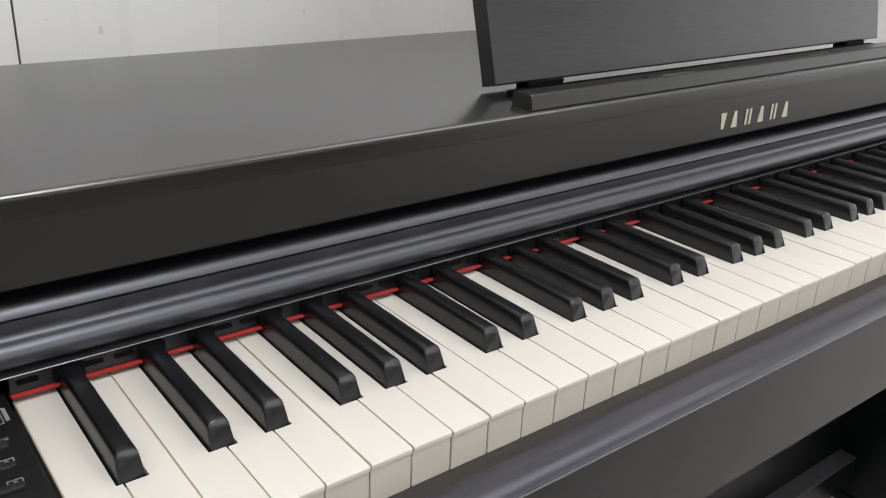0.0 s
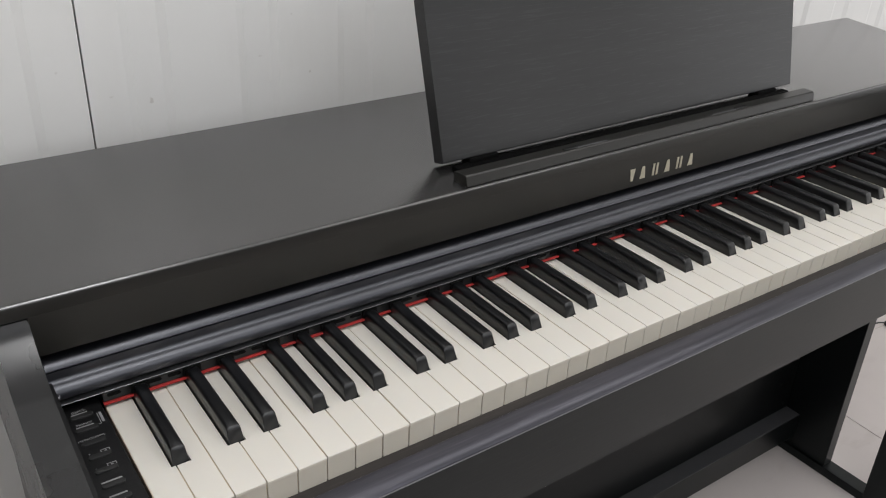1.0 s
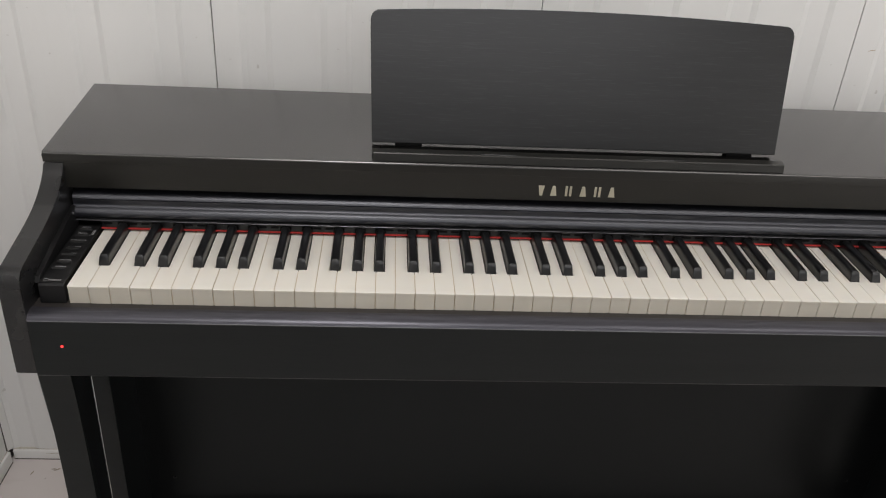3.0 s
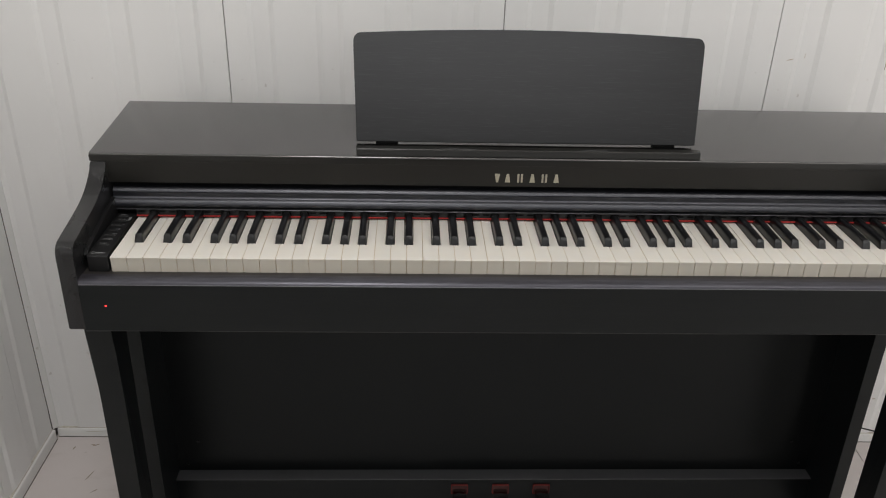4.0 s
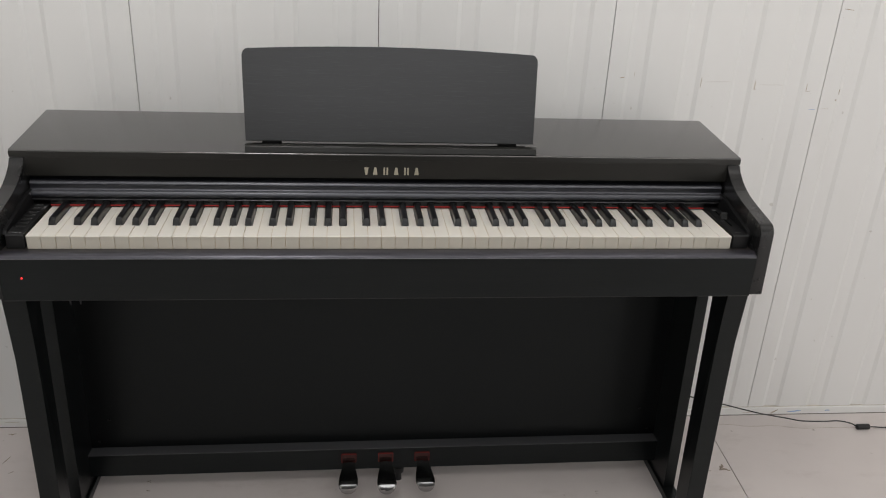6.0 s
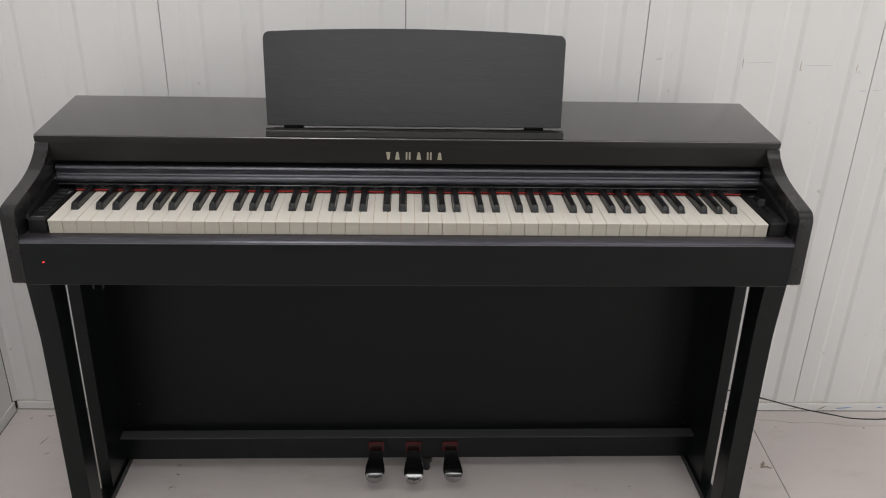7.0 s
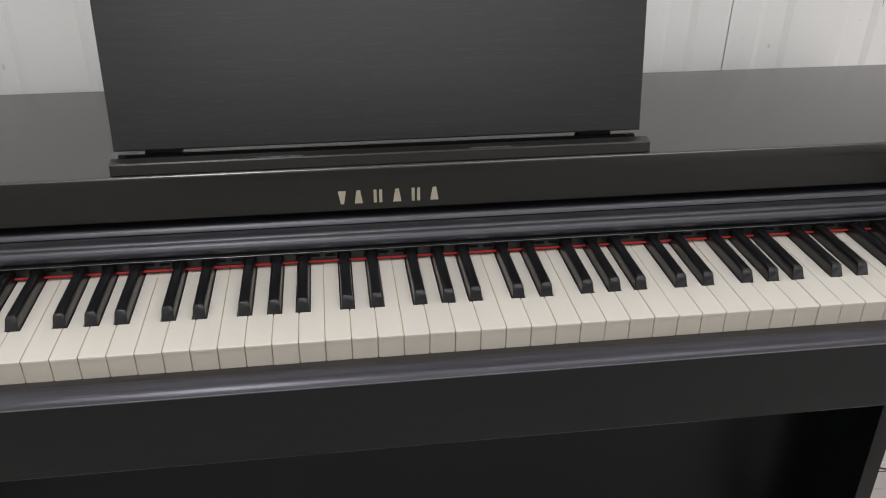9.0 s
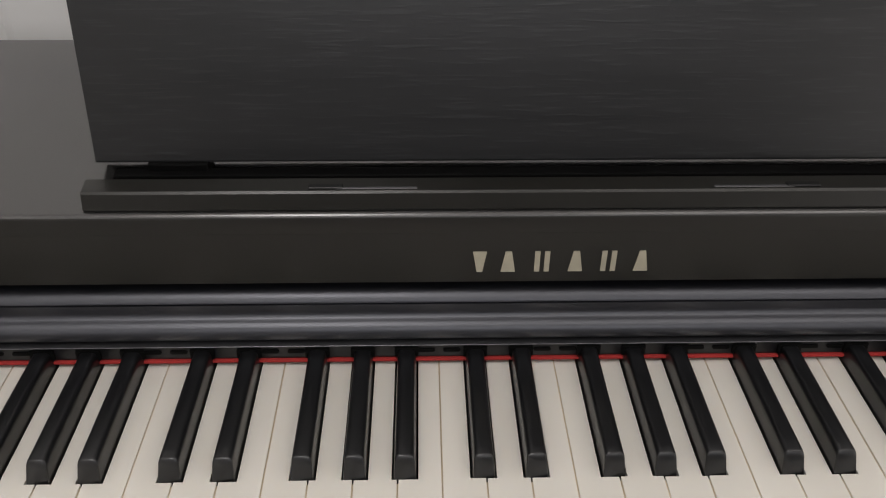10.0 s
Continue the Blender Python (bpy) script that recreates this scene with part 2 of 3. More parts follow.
def part(name, bm, material, parent, label=""):
    return link(name, bm, material, parent, label)


def block(x0, x1, y0, y1, z0, z1, r=0.0, seg=2, bm=None):
    bm = bm or bmesh.new()
    made = bmesh.ops.create_cube(bm, size=1.0)["verts"]
    for v in made:
        v.co = Vector((x0 + (v.co.x + 0.5) * (x1 - x0), y0 + (v.co.y + 0.5) * (y1 - y0), z0 + (v.co.z + 0.5) * (z1 - z0)))
    if r:
        edges = list({e for v in made for e in v.link_edges})
        bmesh.ops.bevel(bm, geom=edges, offset=r, segments=seg, profile=0.5, affect="EDGES")
    return bm


def prism(points, x0, x1, r=0.0, axis="x", bm=None):
    """A profile swept straight along an axis; for x the profile is (y, z), for y it is (x, z), for z it is (x, y)."""
    bm = bm or bmesh.new()

    def at(s, u, v):
        return {"x": (s, u, v), "y": (u, s, v), "z": (u, v, s)}[axis]

    a = [bm.verts.new(at(x0, u, v)) for u, v in points]
    b = [bm.verts.new(at(x1, u, v)) for u, v in points]
    caps = [bm.faces.new(a), bm.faces.new(b[::-1])]
    for i in range(len(points)):
        j = (i + 1) % len(points)
        bm.faces.new((a[i], b[i], b[j], a[j]))
    if r:
        edges = [e for f in caps for e in f.edges]
        bmesh.ops.bevel(bm, geom=edges, offset=r, segments=2, profile=0.5, affect="EDGES")
    return bm


def arc(cx, cy, r, a0, a1, n=6):
    return [(cx + r * math.cos(radians(a0 + (a1 - a0) * i / n)), cy + r * math.sin(radians(a0 + (a1 - a0) * i / n))) for i in range(n + 1)]


def tube(points, radius, n=8, bm=None):
    """A round rod along a line of points."""
    bm = bm or bmesh.new()
    rings = []
    for i, p in enumerate(points):
        p = Vector(p)
        d = (Vector(points[min(i + 1, len(points) - 1)]) - Vector(points[max(i - 1, 0)])).normalized()
        side = d.cross(Vector((0, 0, 1)))
        side = side.normalized() if side.length > 1e-4 else Vector((1, 0, 0))
        up = side.cross(d)
        rings.append([bm.verts.new(p + radius * (math.cos(math.tau * k / n) * side + math.sin(math.tau * k / n) * up)) for k in range(n)])
    for a, b in zip(rings, rings[1:]):
        for k in range(n):
            bm.faces.new((a[k], a[(k + 1) % n], b[(k + 1) % n], b[k]))
    bm.faces.new(rings[0])
    bm.faces.new(rings[-1][::-1])
    return bm


def smooth_line(points, steps=8):
    """Catmull-Rom through the points."""
    ps = [Vector(p) for p in points]
    ps = [2 * ps[0] - ps[1]] + ps + [2 * ps[-1] - ps[-2]]
    out = []
    for i in range(1, len(ps) - 2):
        for k in range(steps):
            t = k / steps
            a, b, c, d = ps[i - 1:i + 3]
            out.append(0.5 * ((2 * b) + (c - a) * t + (2 * a - 5 * b + 4 * c - d) * t * t + (3 * b - a - 3 * c + d) * t ** 3))
    return out + [ps[-2]]


# ---- room ----
BACK, LEFT, RIGHT, REAR, TOP = 0.488, -0.990, 3.0, -3.0, 2.5
PITCH, SEAM0 = 0.5030, -1.0225
# the back wall stands a little askew to the piano and leans forward by under two degrees
ASKEW = Matrix.Translation((0, BACK, 0)) @ Matrix.Rotation(-0.011, 4, "Z")
LEANING = ASKEW @ Matrix.Rotation(0.032, 4, "X") @ Matrix.Translation((0, -BACK, 0))

ground = tagged(link("floor", block(LEFT - 0.1, RIGHT + 0.1, REAR - 0.1, BACK + 0.1, -0.12, -0.004), JOINT), "pale grey painted floor boards with brown stains and scuffs", "floor", kind="structure")
# the joint between the boards runs a little askew to the wall
JB, JR = 0.8640, 0.8640 - 0.058 * (BACK - REAR)
part("floor_board", prism([(LEFT, REAR), (JR - 0.001, REAR), (JB - 0.001, BACK + 0.03), (LEFT, BACK + 0.03)], -0.02, 0.0, axis="z"), FLOOR, ground)
part("floor_board", prism([(JR + 0.001, REAR), (RIGHT, REAR), (RIGHT, BACK + 0.03), (JB + 0.001, BACK + 0.03)], -0.02, 0.0, axis="z"), FLOOR, ground)


GROOVES, RIB = (0.084, 0.208, 0.3315, 0.4525), 0.0036


def ribbed(width):
    """The face of one wall panel: flats and four shallow grooves, as (along, proud)."""
    slope, edge = 0.0090, 0.0009
    pts = [(edge, -0.006), (edge, 0.0)]
    for right in GROOVES:
        lo, hi = right - 0.039, right
        pts += [(lo - slope / 2, 0.0), (lo + slope / 2, -RIB), (hi - slope / 2, -RIB), (hi + slope / 2, 0.0)]
    pts += [(width - edge, 0.0), (width - edge, -0.006)]
    return pts


def panel_mesh():
    face = ribbed(PITCH)
    return prism([(u, -d) for u, d in face] + [(PITCH - 0.002, 0.02), (0.002, 0.02)], 0.0200, TOP, axis="z")


wall_back = tagged(link("wall_back", block(LEFT - 0.1, RIGHT + 0.1, BACK + 0.006, BACK + 0.1, -0.1, TOP), JOINT), "white ribbed metal-faced wall panels with scuffs", "wall", kind="structure")
first = link("wall_panel", panel_mesh(), WALL, wall_back, angle=4)
first.location = (SEAM0, BACK, 0)
panels = [first]
for i in range(1, 8):
    ob = new("wall_panel", first.data)
    ob.parent, ob.location = wall_back, (SEAM0 + i * PITCH, BACK, 0)
    panels.append(ob)
wall_back.matrix_world = LEANING

wall_left = tagged(link("wall_left", block(LEFT - 0.1, LEFT - 0.006, REAR - 0.1, BACK + 0.1, -0.1, TOP), JOINT), "white ribbed metal-faced side wall panels", "wall", kind="structure")
for i in range(1, 8):
    ob = new("wall_panel", first.data)
    ob.parent, ob.rotation_euler = wall_left, (0, 0, radians(90))
    ob.location = (LEFT, 0.198 - i * PITCH, 0)
# the last panel of the side wall stops short of the corner
cut = [(u, d) for u, d in ribbed(PITCH) if u < 0.272]
bm = prism([(LEFT + d, 0.198 + u) for u, d in cut] + [(LEFT, 0.4795), (LEFT - 0.006, 0.4795), (LEFT - 0.02, 0.4795), (LEFT - 0.02, 0.200)], 0.0200, TOP, axis="z")
link("wall_panel", bm, WALL, wall_left, angle=4)

# Unseen right wall; its opening is added for the side fill lamp.
bm = block(RIGHT, RIGHT + 0.1, REAR - 0.1, -2.5, -0.1, TOP)
block(RIGHT, RIGHT + 0.1, -0.1, BACK + 0.1, -0.1, TOP, bm=bm)
block(RIGHT, RIGHT + 0.1, -2.5, -0.1, 2.10, TOP, bm=bm)
block(RIGHT, RIGHT + 0.1, -2.5, -0.1, -0.1, 0.30, bm=bm)
tagged(link("wall_right", bm, WALL), "unseen plain white wall with an opening added for a fill lamp", "wall", kind="structure")
# Unseen front wall: dark to dim reflections, its openings added for the fill lamps.
bm = block(LEFT - 0.1, -0.95, REAR - 0.1, REAR, -0.1, TOP)
block(1.35, 1.72, REAR - 0.1, REAR, -0.1, TOP, bm=bm)
block(2.92, RIGHT + 0.1, REAR - 0.1, REAR, -0.1, TOP, bm=bm)
block(-0.95, 1.35, REAR - 0.1, REAR, 2.36, TOP, bm=bm)
block(-0.95, 1.35, REAR - 0.1, REAR, -0.1, 1.50, bm=bm)
block(1.72, 2.92, REAR - 0.1, REAR, 2.14, TOP, bm=bm)
block(1.72, 2.92, REAR - 0.1, REAR, -0.1, 0.0, bm=bm)
tagged(link("wall_front", bm, GREY), "unseen wall, dark to cut reflections, its openings added for fill lamps", "wall", kind="structure")
tagged(link("ceiling", block(LEFT - 0.1, RIGHT + 0.1, REAR - 0.1, BACK + 0.1, TOP, TOP + 0.1), WALL), "plain white ceiling", "ceiling", kind="structure")

def skirting(name_label, at, height, along0, along1, axis):
    """A low metal trim, the dark joint above it and the dirt line along the floor."""
    s = -1 if axis == "x" else 1
    out = [(at + s * 0.006, 0.0), (at + s * 0.006, height - 0.0015), (at + s * 0.0045, height), (at - s * 0.004, height), (at - s * 0.004, 0.0)]
    ob = tagged(link("baseboard", prism(out, along0, along1, axis=axis), TRIM), name_label, "baseboard", kind="structure")
    part("joint_line", prism([(at + s * 0.0012, height - 0.0004), (at + s * 0.0012, height + 0.0016), (at - s * 0.003, height + 0.0016), (at - s * 0.003, height - 0.0004)], along0, along1, axis=axis), FAINT, ob)
    part("dirt_line", prism([(at + s * 0.0058, -0.001), (at + s * 0.0075, -0.001), (at + s * 0.0070, 0.0012), (at + s * 0.0058, 0.0018)], along0, along1, axis=axis), DARK_LINE, ob)
    return ob


base_back = skirting("low white metal floor trim with blue smears", BACK, 0.0215, LEFT + 0.006, RIGHT, "x")
base_back.matrix_world = ASKEW @ Matrix.Translation((0, -BACK, 0))
skirting("low white metal floor trim with dirt along it", LEFT, 0.0280, REAR, BACK - 0.006, "y")
# Dark strip filling the corner groove, in place of the shade inside it.
part("joint_line", block(LEFT - 0.006, LEFT + 0.0006, BACK - 0.0166, BACK - 0.0132, 0.0280, TOP), DARK_LINE, wall_left).matrix_world = LEANING
corner = [(LEFT - 0.004, BACK + 0.003), (LEFT - 0.004, BACK - 0.0135), (LEFT + 0.0012, BACK - 0.0135), (LEFT + 0.0080, BACK - 0.0025), (LEFT + 0.0080, BACK + 0.003)]
tagged(link("corner_trim", prism(corner, 0.0280, TOP, axis="z"), TRIM), "folded white metal corner trim", "trim", kind="structure").matrix_world = LEANING


def smudge(x, z, w, h, mat, parent, y=BACK - 0.0004, tilt=0.0, seed=0):
    """A thin ragged mark on the wall."""
    rnd = random.Random(seed)
    bm = bmesh.new()
    top, low = [], []
    for i in range(7):
        u = (i / 6 - 0.5) * w
        taper = 0.25 + 0.75 * math.sin(math.pi * (i + 0.5) / 7)
        mid = math.sin(radians(tilt)) * u + rnd.uniform(-0.15, 0.15) * h
        top.append(bm.verts.new((x + u, y, z + mid + h * 0.5 * taper * rnd.uniform(0.5, 1))))
        low.append(bm.verts.new((x + u, y, z + mid - h * 0.5 * taper * rnd.uniform(0.5, 1))))
    for i in range(6):
        bm.faces.new((low[i], low[i + 1], top[i + 1], top[i]))
    return link("scuff_mark", bm, mat, parent)


# ---- digital piano ----
piano = tagged(new("digital_piano"), "satin black digital piano with wood grain, its key cover open", "digital piano")
W = 0.02356
KEY = 0.710

lid_profile = [(0.368, 0.8135), (0.368, 0.8300), (0.366, 0.832)] + arc(0.1500, 0.8104, 0.0035, 95, 180, 6) + [(0.1465, 0.8012), (0.160, 0.8012)]
lid = part("lid", prism(lid_profile, -0.676, 0.676, 0.0015), (LID, FASCIA), piano)
for poly in lid.data.polygons:
    poly.material_index = 1 if poly.normal.y < -0.85 else 0
fascia = part("fascia", block(-0.651, 0.651, 0.1466, 0.166, 0.7672, 0.8011), FASCIA, piano)

# maker's mark, as plain shapes
MARK = ((-0.0475, "down"), (-0.0310, "up"), (-0.0115, "full"), (0.0080, "up"), (0.0270, "full"), (0.0460, "up"))
for x, kind in MARK:
    b, t, y0, y1 = {"up": (0.0042, 0.0018), "down": (0.0016, 0.0040), "full": (0.0043, 0.0043)}[kind] + (0.1460, 0.1480)
    bm = bmesh.new()
    if kind == "full":
        for u in (x - 0.0028, x + 0.0028):
            block(u - 0.0015, u + 0.0015, y0, y1, 0.7745, 0.7885, bm=bm)
    else:
        prism([(x - b, 0.7745), (x + b, 0.7745), (x + t, 0.7885), (x - t, 0.7885)], y0, y1, axis="y", bm=bm)
    part("badge_shape", bm, GOLD, fascia)

upper = [(0.1600, 0.7584), (0.1575, 0.7585), (0.1550, 0.7581), (0.1520, 0.7569), (0.1495, 0.7551), (0.1478, 0.7531), (0.1472, 0.7517)]
lower = [(0.1474, 0.7502), (0.1476, 0.7470), (0.1479, 0.7442), (0.1476, 0.7425), (0.1466, 0.7412), (0.1452, 0.7404), (0.1436, 0.7396), (0.1416, 0.7380), (0.1402, 0.7356), (0.1397, 0.7330), (0.1401, 0.7306), (0.1412, 0.7288), (0.1430, 0.7278)]
cover_profile = [(0.172, 0.7584)] + [(p.x, p.y) for p in smooth_line([(y, z, 0) for y, z in upper], 4)] + [(0.1490, 0.7513), (0.1490, 0.7505)]
cover_profile += [(p.x, p.y) for p in smooth_line([(y, z, 0) for y, z in lower], 3)] + [(0.172, 0.7274)]
part("key_cover", prism(cover_profile, -0.6475, 0.6475), SHINE, piano, "folded black key cover with two rounded mouldings")
# Black sheet behind the cover, put there for the shade in the gap.
part("cover_gap_shade", block(-0.651, 0.651, 0.164, 0.175, 0.690, 0.7985), DARK, piano)
part("trim_strip", block(-0.648, 0.648, 0.1393, 0.1600, 0.7245, 0.7252, 0.0003, 1), DULL, piano, "thin bright metal strip")

for s in (-1, 1):
    bm = bmesh.new()
    bmesh.ops.create_cone(bm, cap_ends=True, segments=12, radius1=0.0022, radius2=0.0018, depth=0.005, matrix=pose(s * 0.6455, 0.1330, 0.7370, 0, 90))
    part("cover_pin", bm, DULL, piano, "small grey guide pin of the key cover")

# slotted strip behind the keys
slots = part("slotted_strip", prism([(0.1402, 0.7155), (0.1404, 0.7238), (0.1455, 0.7238), (0.1455, 0.7155)], -0.6130, 0.6130), STRIP, piano, "grey plastic strip with dark slots")
part("felt_strip", block(-0.6135, 0.6135, 0.1382, 0.146, 0.7130, 0.7149, 0.0008), FELT, piano, "red felt strip")

cheek = [(-0.0305, 0.6095), (-0.0285, 0.6075), (0.366, 0.6075), (0.366, 0.8130), (0.1585, 0.8005)]
curl = [(0.1455, 0.8005), (0.1390, 0.7905), (0.1290, 0.7820), (0.1150, 0.7730), (0.1000, 0.7660), (0.0820, 0.7600), (0.0550, 0.7540), (0.0250, 0.7488), (-0.0080, 0.7432), (-0.0180, 0.7408), (-0.0240, 0.7365), (-0.0278, 0.7300), (-0.0290, 0.7220)]
cheek += [(p.x, p.y) for p in smooth_line([(y, z, 0) for y, z in curl], 4)]
for s in (-1, 1):
    side = part("side_cheek", prism(cheek, s * 0.651, s * 0.675, 0.0022), SIDE, piano)
    part("cheek_lining", prism([(0.006, 0.7100), (0.148, 0.7100), (0.148, 0.7420), (0.130, 0.7400), (0.030, 0.7200), (0.010, 0.7165)], s * 0.6446, s * 0.6508, 0.001), PLASTIC, side)
    end = part("end_block", prism([(-0.001, 0.688), (-0.001, 0.7105), (0.001, 0.7130), (0.150, 0.7145), (0.150, 0.688)], s * 0.6150, s * 0.6444, 0.0010), PLASTIC, piano, "textured black plastic control panel")
    if s < 0:
        panel_l = end
    else:
        panel_r = end

slip_profile = [(-0.0100, 0.6760), (-0.0100, 0.6880), (-0.0108, 0.6888), (-0.0160, 0.6885), (-0.0210, 0.6875), (-0.0250, 0.6860), (-0.0277, 0.6842), (-0.0290, 0.6826), (-0.0294, 0.6816), (-0.0294, 0.6760)]
part("key_slip", prism(slip_profile, -0.651, 0.651), SLIP, piano, "rounded worn moulding with open grain under the keys")
# Pale strip stands in for the highlight along the rail's top edge.
part("slip_edge_glint", block(-0.651, 0.651, -0.0302, -0.0280, 0.6805, 0.6816, 0.0004, 1), EDGE_GLINT, piano, "thin pale strip drawn as the rail edge's highlight")
part("slip_recess", block(-0.651, 0.651, -0.0100, 0.012, 0.676, 0.6868), BROWN, piano)
rail = part("front_rail", prism([(-0.0296, 0.6060), (-0.0281, 0.6040), (0.012, 0.6040), (0.012, 0.6758), (-0.0280, 0.6758), (-0.0280, 0.6804), (-0.0294, 0.6804), (-0.0298, 0.6798)], -0.651, 0.651), CASE, piano)
bm = bmesh.new()
bmesh.ops.create_uvsphere(bm, u_segments=10, v_segments=6, radius=0.0015, matrix=Matrix.Translation((-0.6170, -0.0297, 0.6470)))
part("power_light", bm, LED, rail, "small glowing red power light")
part("key_bed", block(-0.651, 0.651, 0.012, 0.366, 0.6060, 0.6840, 0.001), BLACK, piano)
part("case_back", block(-0.651, 0.651, 0.354, 0.366, 0.684, 0.812), BLACK, piano)

# legs, side panels, feet
leg = [(0.0250, 0.0180), (0.0775, 0.0180), (0.0775, 0.6062), (0.0110, 0.6062), (0.0128, 0.5950), (0.0155, 0.5750), (0.0185, 0.5450), (0.0210, 0.5100), (0.0230, 0.4650), (0.0243, 0.4000)]
foot = [(-0.020, 0.003), (-0.017, 0.0), (0.362, 0.0), (0.362, 0.0180), (-0.010, 0.0180), (-0.017, 0.0150)]
for s in (-1, 1):
    bm = prism(leg, s * 0.634, s * 0.671, 0.0015)
    for v in bm.verts:
        if abs(v.co.x) > 0.66 and v.co.z > 0.46:
            v.co.x += s * 0.003 * ((v.co.z - 0.46) / 0.146) ** 2
    part("front_leg", bm, CASE, piano)
    part("side_panel", block(*sorted((s * 0.645, s * 0.670)), 0.165, 0.360, 0.0178, 0.6075, 0.001), CASE, piano)
    part("foot", prism(foot, s * 0.640, s * 0.672, 0.0012), CASE, piano)

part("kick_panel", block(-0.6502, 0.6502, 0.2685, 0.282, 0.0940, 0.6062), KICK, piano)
pedal_rail = part("pedal_rail", block(-0.6500, 0.6500, 0.238, 0.283, 0.0385, 0.0925, 0.001), CASE, piano)
# Separate grey cap, so the rail's top is lighter than its front.
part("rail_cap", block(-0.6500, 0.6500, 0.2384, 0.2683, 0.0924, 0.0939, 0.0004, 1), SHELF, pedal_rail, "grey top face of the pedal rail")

# pedals
for k, x in enumerate((-0.0785, 0.0050, 0.0880)):
    frame_bm = bmesh.new()
    for x0, x1, z0, z1 in ((-0.0168, 0.0168, 0.0803, 0.0820), (-0.0162, 0.0162, 0.0585, 0.0600), (-0.0172, -0.0156, 0.0598, 0.0805), (0.0156, 0.0172, 0.0598, 0.0805)):
        block(x + x0, x + x1, 0.2340, 0.2388, z0, z1, 0.0008, 1, frame_bm)
    slot = part("pedal_slot", frame_bm, DEEP, pedal_rail, "red felt-lined pedal slot")
    part("slot_back", block(x - 0.0158, x + 0.0158, 0.2372, 0.2385, 0.0595, 0.0806), MAROON, slot)
    bm = bmesh.new()
    fan = (-0.0025, 0.0, 0.0050)[k]
    rows = []
    stations = ((0.238, 0.0132, 0.0705), (0.226, 0.0136, 0.0700), (0.212, 0.0145, 0.0688), (0.198, 0.0170, 0.0666), (0.186, 0.0195, 0.0636), (0.176, 0.0210, 0.0603), (0.169, 0.0214, 0.0573), (0.1635, 0.0208, 0.0540), (0.1605, 0.0192, 0.0495), (0.1588, 0.0160, 0.0452), (0.1578, 0.0095, 0.0420))
    for i, (y, half, z) in enumerate(stations):
        u = i / (len(stations) - 1)
        cx = x + fan * u
        ring = []
        for a in range(12):
            t = math.tau * a / 12
            cs, sn = math.cos(t), math.sin(t)
            ring.append(bm.verts.new((cx + half * math.copysign(abs(cs) ** 0.6, cs), y - (0.005 * u if k == 1 else 0.0), z - 0.004 + (0.0042 if sn > 0 else 0.0055) * math.copysign(abs(sn) ** 0.8, sn))))
        rows.append(ring)
    for a, b in zip(rows, rows[1:]):
        for i in range(12):
            bm.faces.new((a[i], a[(i + 1) % 12], b[(i + 1) % 12], b[i]))
    bm.faces.new(rows[0])
    bm.faces.new(rows[-1][::-1])
    part("pedal", bm, CHROME, piano, "polished metal pedal")
bm = bmesh.new()
bmesh.ops.create_cone(bm, cap_ends=True, segments=24, radius1=0.0125, radius2=0.0138, depth=0.015, matrix=pose(0.0355, 0.250, 0.0290))
bmesh.ops.create_cone(bm, cap_ends=True, segments=16, radius1=0.0085, radius2=0.0070, depth=0.0225, matrix=pose(0.0355, 0.250, 0.0112))
part("adjuster_foot", bm, EBONY, piano, "black round height adjuster")

# headphone hook under the keyboard
hook = tube([(-0.5655, 0.030, 0.5690), (-0.5655, 0.030, 0.5745)] + [(-0.5570 + 0.0085 * math.cos(radians(a)), 0.030, 0.5760 + 0.0085 * math.sin(radians(a))) for a in (165, 130, 90, 50, 15)] + [(-0.5485, 0.030, 0.5745), (-0.5485, 0.030, 0.5690)], 0.0016, 8)
block(-0.5600, -0.5540, 0.027, 0.040, 0.5830, 0.6065, 0.001, 1, hook)
part("headphone_hook", hook, DULL, piano, "small metal headphone hook")

# assembly screws on the kick panel
for s in (-1, 1):
    for x, z in ((0.601, 0.166), (0.627, 0.110)):
        bm = bmesh.new()
        bmesh.ops.create_cone(bm, cap_ends=True, segments=12, radius1=0.0030, radius2=0.0022, depth=0.003, matrix=pose(s * x, 0.2673, z, 90))
        part("screw", bm, STRIP, piano, "dull metal screw head")

# music rest and ledge
ledge_profile = [(0.1500, 0.8150), (0.1510, 0.8138), (0.1690, 0.8152), (0.1690, 0.8240), (0.1672, 0.8252), (0.1533, 0.8252), (0.1520, 0.8240)]
bm = prism(ledge_profile, -0.2672, 0.2715, 0.0005)
for v in bm.verts:
    v.co.x += math.copysign(max(0.0, v.co.y - 0.1525) * 0.12, v.co.x)
ledge = part("rest_ledge", bm, FASCIA, piano, "narrow black ledge under the music rest")
for s in (-1, 1):
    part("page_clip", block(*sorted((s * 0.083, s * 0.128)), 0.1548, 0.1570, 0.8250, 0.8256, 0.0003, 1), SHELF, ledge, "thin metal page holder")
    part("clip_tab", block(*sorted((s * 0.124, s * 0.143)), 0.1550, 0.1595, 0.8249, 0.8262, 0.0005, 1), PLASTIC, ledge)
# Dark strip between the ledge and the music rest's lower edge.
part("rest_dark_strip", block(-0.258, 0.258, 0.1780, 0.1880, 0.8168, 0.8212, 0.0012), DARK, piano)

rest_out = [(-0.2695, 0.0), (0.2722, 0.0), (0.2753, 0.1430)]
rest_out += arc(0.2632, 0.1555, 0.0123, 0, 75, 5)
